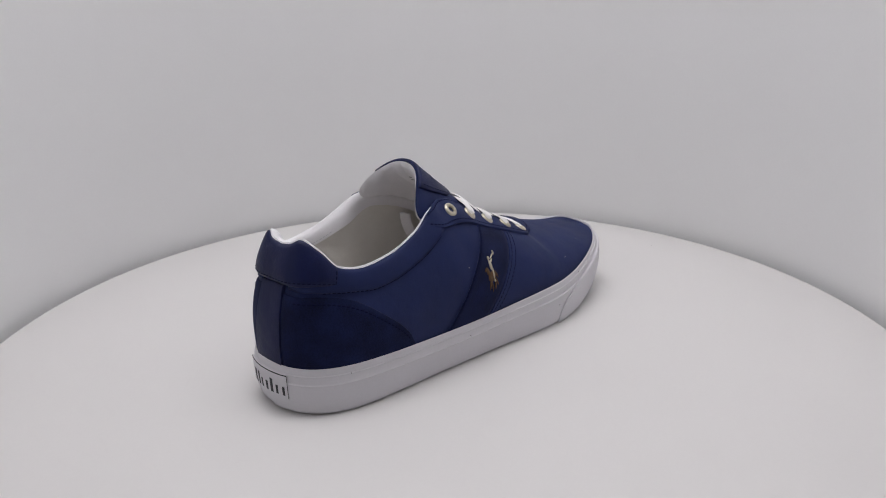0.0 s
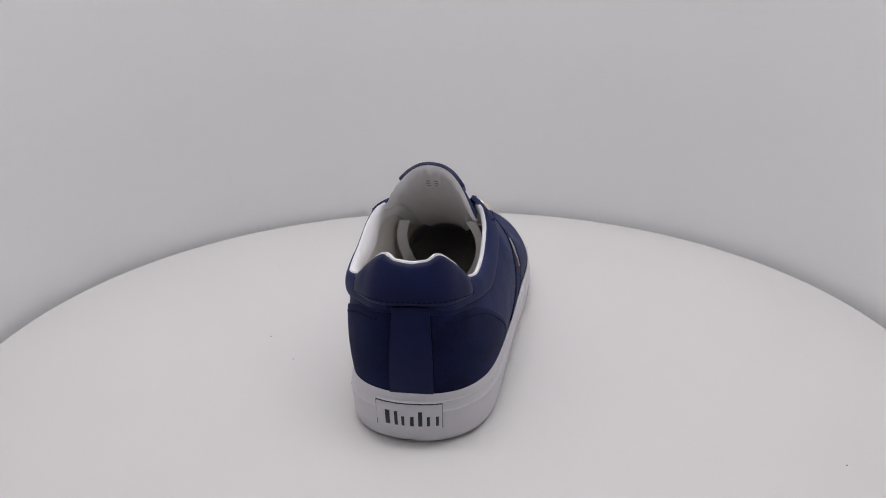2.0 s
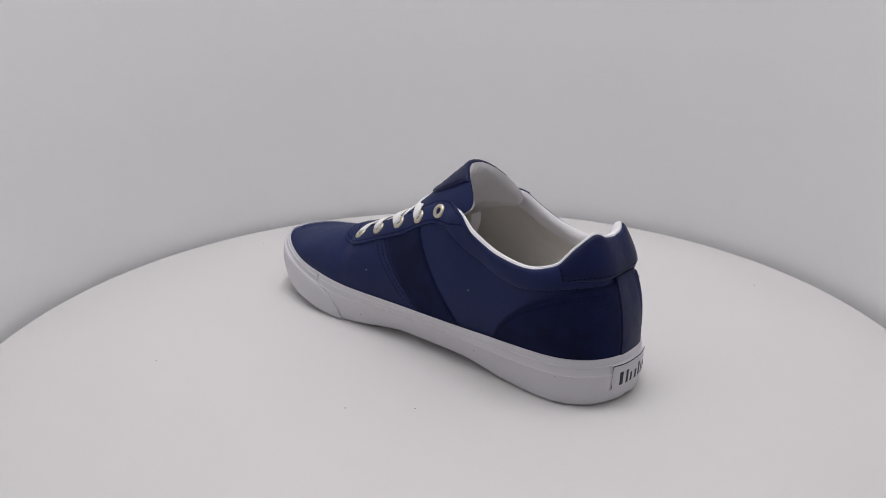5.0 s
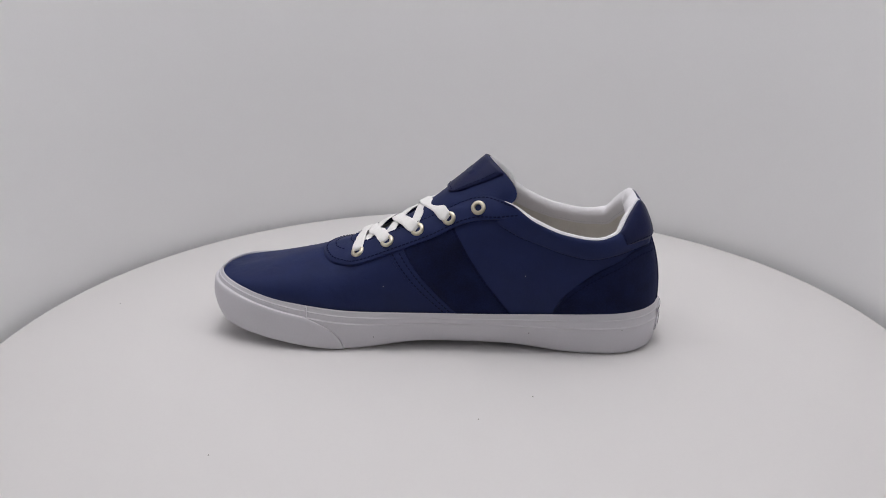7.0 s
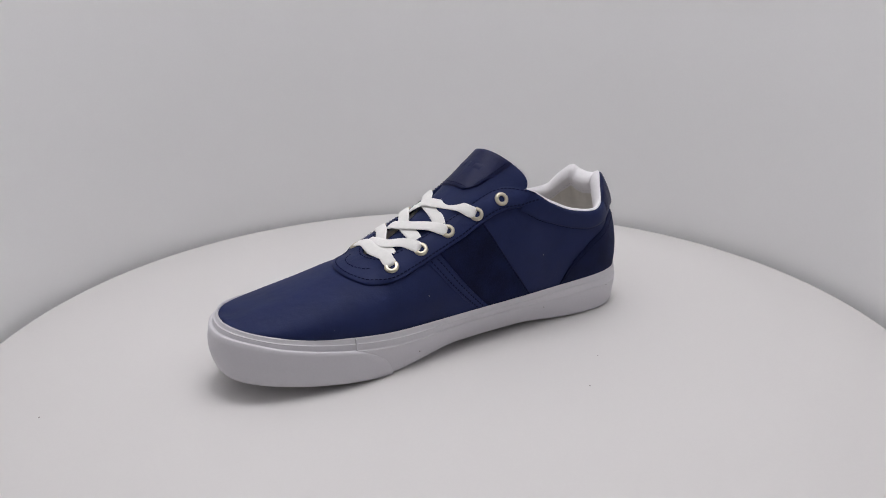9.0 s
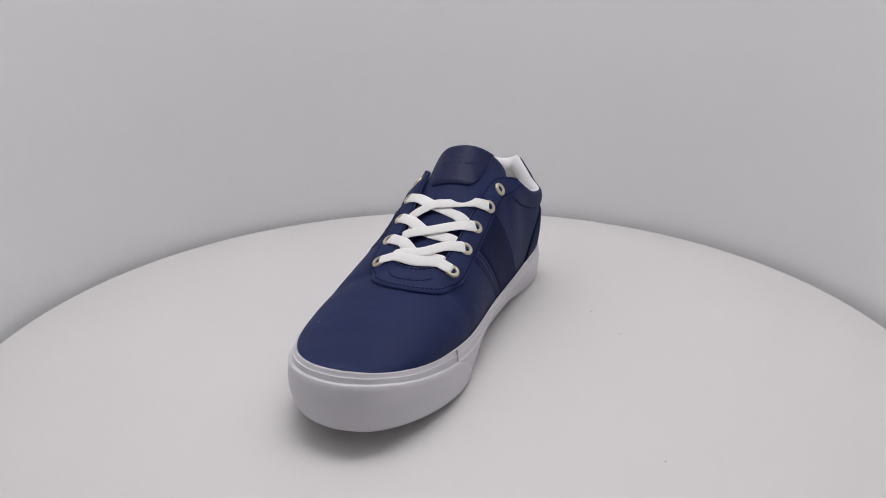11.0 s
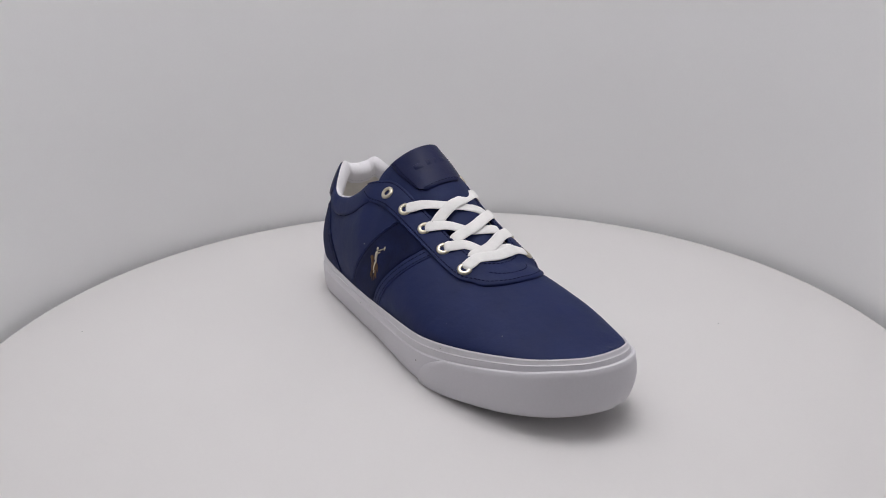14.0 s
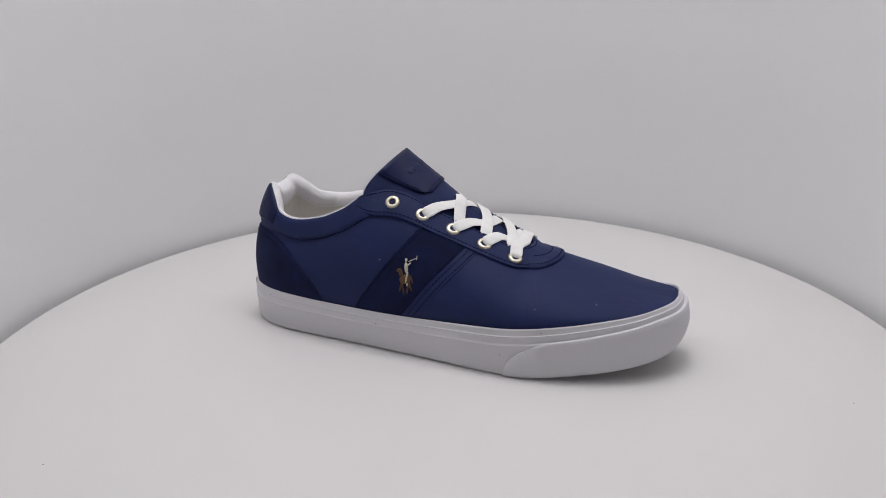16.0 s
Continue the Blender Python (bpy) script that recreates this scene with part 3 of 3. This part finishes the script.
            # near-black disc closes the ring; its colour paints in the opening's shade
            disc = [(Vector(p) + q @ Vector((2.32 * math.cos(k), 2.32 * math.sin(k), -0.2))) * U for k in np.linspace(0, 2 * math.pi, 16, endpoint=False)]
            part("hole_shade_disc", disc, [tuple(range(16))], HOLE_SHADE, ring)

    ra = np.linspace(0, 1, 80)

    def ridge(x):
        return float(np.interp(-x, -TONGUE_X(ra), TONGUE_Z(ra)))

    def edge(s, x):
        v = float(np.arccos(1 - 2 * (x - HEEL) / (TOE - HEEL)) / np.pi)
        return lift(wall, np.array(s * v), np.array(1.0), np.array(1.4))

    def lace(s, i, high, last=False):
        """From an eyelet straight across the gap, then under the other edge; the last one is a level bar."""
        p, nrm = place[s, i]
        x0 = rows[s][i][0]
        if last:
            p2, nrm2 = place[-s, i]
            e0, n0 = edge(s, x0 + 1.0)
            far, n1 = edge(-s, x0)
            way, back = (e0 - p) / np.linalg.norm(e0 - p), (far - p2) / np.linalg.norm(far - p2)
            mid = np.array([x0 + 1.5, 3.0, max(ridge(x0) + 0.7, e0[2] + 0.2) + high])
            keys = [p - nrm * 1.6, p + nrm * 0.9 + way * 1.5, p + nrm * 1.2 + way * 5, e0 + n0 * 0.9 + way * 0.5, mid,
                    far + n1 * 0.9 + back * 0.5, p2 + nrm2 * 1.2 + back * 5, p2 + nrm2 * 0.9 + back * 1.5, p2 - nrm2 * 1.6]
            norms = [nrm, nrm, nrm, n0 * 0.7 + np.array([0.15, 0, 0.26]), np.array([0.5, 0, 0.85]), n1, nrm2, nrm2, nrm2]
        else:
            # the lace rides up off the edge, crosses the tongue and dives under the other edge
            on, loose = (0, 20.0, 17.4, 14.4)[i], (0, 2.2, 1.6, 1.0)[i]
            e0, n0 = edge(s, x0 + 0.45 * on)
            far, n1 = edge(-s, x0 + on + 4)
            way = (e0 - p) / np.linalg.norm(e0 - p)
            xm = x0 + on
            mid = np.array([xm, 1.0 + 1.5 * s, ridge(xm) + 1.1 + high])
            dive = np.array([xm + 3.2, 3.0 - s * 15.5, 0.45 * ridge(xm + 3) + 0.55 * far[2] + 0.6 + high * 0.5])
            keys = [p - nrm * 1.6, p + nrm * 1.0 + way * 1.5, p + nrm * 1.8 + way * 4.5, e0 + np.array([1.0, -1.5 * s, loose]), mid, dive, far + np.array([1.5, -s * 2.0, -2.2])]
            over = np.array([0.45, 0, 0.89])
            norms = [nrm, nrm, nrm, n0 * 0.35 + over * 0.65, over, n1 * 0.25 + over * 0.75, n1 * 0.5 + over * 0.5]
        kt = np.r_[0, np.cumsum([np.linalg.norm(b - a) for a, b in zip(keys, keys[1:])])]
        kt = kt / kt[-1]
        t = np.linspace(0, 1, 44)
        path = np.stack([smooth(kt, [q[c] for q in keys])(t) for c in range(3)], -1)
        nn = np.stack([np.interp(t, kt, [q[c] for q in norms]) for c in range(3)], -1)
        v, f = ribbon(path, nn, 9.0, 1.35)
        # the ribbon gathers where it enters an eyelet
        pinch = np.clip(0.55 + t * 6, 0, 1) if not last else np.clip(0.55 + np.minimum(t, 1 - t) * 6, 0, 1)
        v = path.repeat(12, 0) + (v - path.repeat(12, 0)) * pinch.repeat(12)[:, None]
        part("lace", v * U, f, LACE, root, "flat white cotton lace", 70)
    for i in (1, 2, 3):
        lace(-1, i, 0.0)
        lace(1, i, 1.7)
    lace(1, 4, 0.5, True)

    # emblem: plain embroidered shapes
    def blob(name, cx, cz, rx, rz, rot, mat, thick, parent):
        def fn(a, b):
            th, r = a * 2 * np.pi, np.clip(b, 0.02, 1)
            dx, dz = rx * r * np.cos(th), rz * r * np.sin(th)
            c, s = math.cos(rot), math.sin(rot)
            return on_wall(-1, -9.8 + 0.66 * (cx + 9.5 + dx * c - dz * s), 60.5 + 0.86 * (cz - 60 + dx * s + dz * c))
        ca, cb = np.linspace(0, 1, 19)[:-1], np.array([0.02, 0.5, 0.85, 1.0, 1.0])
        a, b = np.meshgrid(ca, cb, indexing="ij")
        u, w = fn(a, b)
        out = np.broadcast_to(np.array([thick, thick, thick * 0.8, thick * 0.5, 0.3]), a.shape)
        pts, _ = lift(wall, u, w, out)
        return part(name, pts.reshape(-1, 3) * U, grid_faces(18, 5, True) + [tuple(i * 5 for i in range(18))], mat, parent)
    emblem_root = blob("emblem", -9.5, 58.0, 6.8, 4.0, 0.2, BROWN, 1.3, root)
    tagged(emblem_root, "small embroidered emblem of brown and cream shapes")
    for cx, cz, rx, rz, rot, mat in ((-15.2, 62.5, 2.3, 4.2, 0.5, BROWN), (-17.8, 64.6, 2.4, 1.3, 0.5, BROWN), (-14.2, 51.5, 1.1, 4.6, -0.35, BROWN), (-11.3, 50.0, 1.0, 5.2, 0.15, BROWN), (-6.4, 51.0, 1.1, 5.0, -0.15, BROWN), (-3.6, 52.6, 1.0, 4.2, 0.4, BROWN), (-2.4, 58, 0.8, 3.4, 0.4, BROWN),
                                 (-9.6, 67.0, 1.9, 4.4, 0.25, CREAM), (-8.0, 59.5, 1.2, 4.8, -0.12, CREAM), (-7.0, 54.0, 1.0, 1.6, 0.3, CREAM), (-10.4, 72.6, 1.3, 1.4, 0, CREAM), (-7.0, 69.6, 2.6, 0.7, 0.5, CREAM), (-4.0, 72.8, 4.6, 0.45, 0.35, CREAM), (0.4, 74.4, 0.55, 1.7, 0.1, CREAM)):
        blob("embroidered_shape", cx, cz, rx, rz, rot, mat, 1.6 if mat is CREAM else 1.2, emblem_root)

    # lint on the cloth and small scuffs on the rubber
    rng = random.Random(7)
    for s, x, z in ((-1, -92, 80), (-1, 82, 48), (-1, -30, 70), (1, 110, 42), (1, -60, 60), (-1, 120, 50), (1, 40, 50)):
        u, w = on_wall(s, x, z)
        u, w, d = float(u), float(w), rng.uniform(0.0006, 0.0012)
        panel("lint", wall, lambda a, b, u=u, w=w, d=d: (u + d * (a - 0.5) + 0.001 * b, w + 0.006 * (b - 0.5)), 2, 2, 0.35, LINT, root)
    for u, h in ((0.36, 0.45), (0.575, 0.30), (-0.60, 0.45), (-0.655, 0.93), (-0.42, 0.7), (0.2, 0.6), (-0.2, 0.85)):
        panel("scuff_mark", part_sole, lambda a, b, u=u, h=h: (u + 0.0013 * a, h + 0.018 * b + 0.008 * a), 2, 2, 0.12, SPECK, root, sink=0.1)

    # elastic straps inside, from the tongue to the insole
    for s in (1, -1):
        keys = np.array([[-14, 3 + s * 24, 90], [-7, 2 + s * 28.5, 75], [6, 1 + s * 27, 53], [15, 1 + s * 18, 32]], float)
        t = np.linspace(0, 1, 16)
        path = np.stack([cubic(np.linspace(0, 1, 4), keys[:, c])(t) for c in range(3)], -1)
        v, f = ribbon(path, np.tile([-0.85, -0.5 * s, 0.1], (16, 1)), 8.5, 1.0)
        part("elastic_strap", v * U, f, LINING, root, "white elastic tongue strap")
    return root


build_tent()
turntable = build_turntable()
sneaker = build_sneaker()


def motions():
    """The table turns steadily, and the sneaker with it."""
    times = [i * 0.5 for i in range(33)]
    walk(turntable, [(t, pose(0, 0, 0, 0, 0, 66.712 + 18.3816 * t)) for t in times])
    walk(sneaker, [(t, pose(0, 0, 0.0003, 0, 0, 46.892 + 18.3816 * t)) for t in times])


motions()
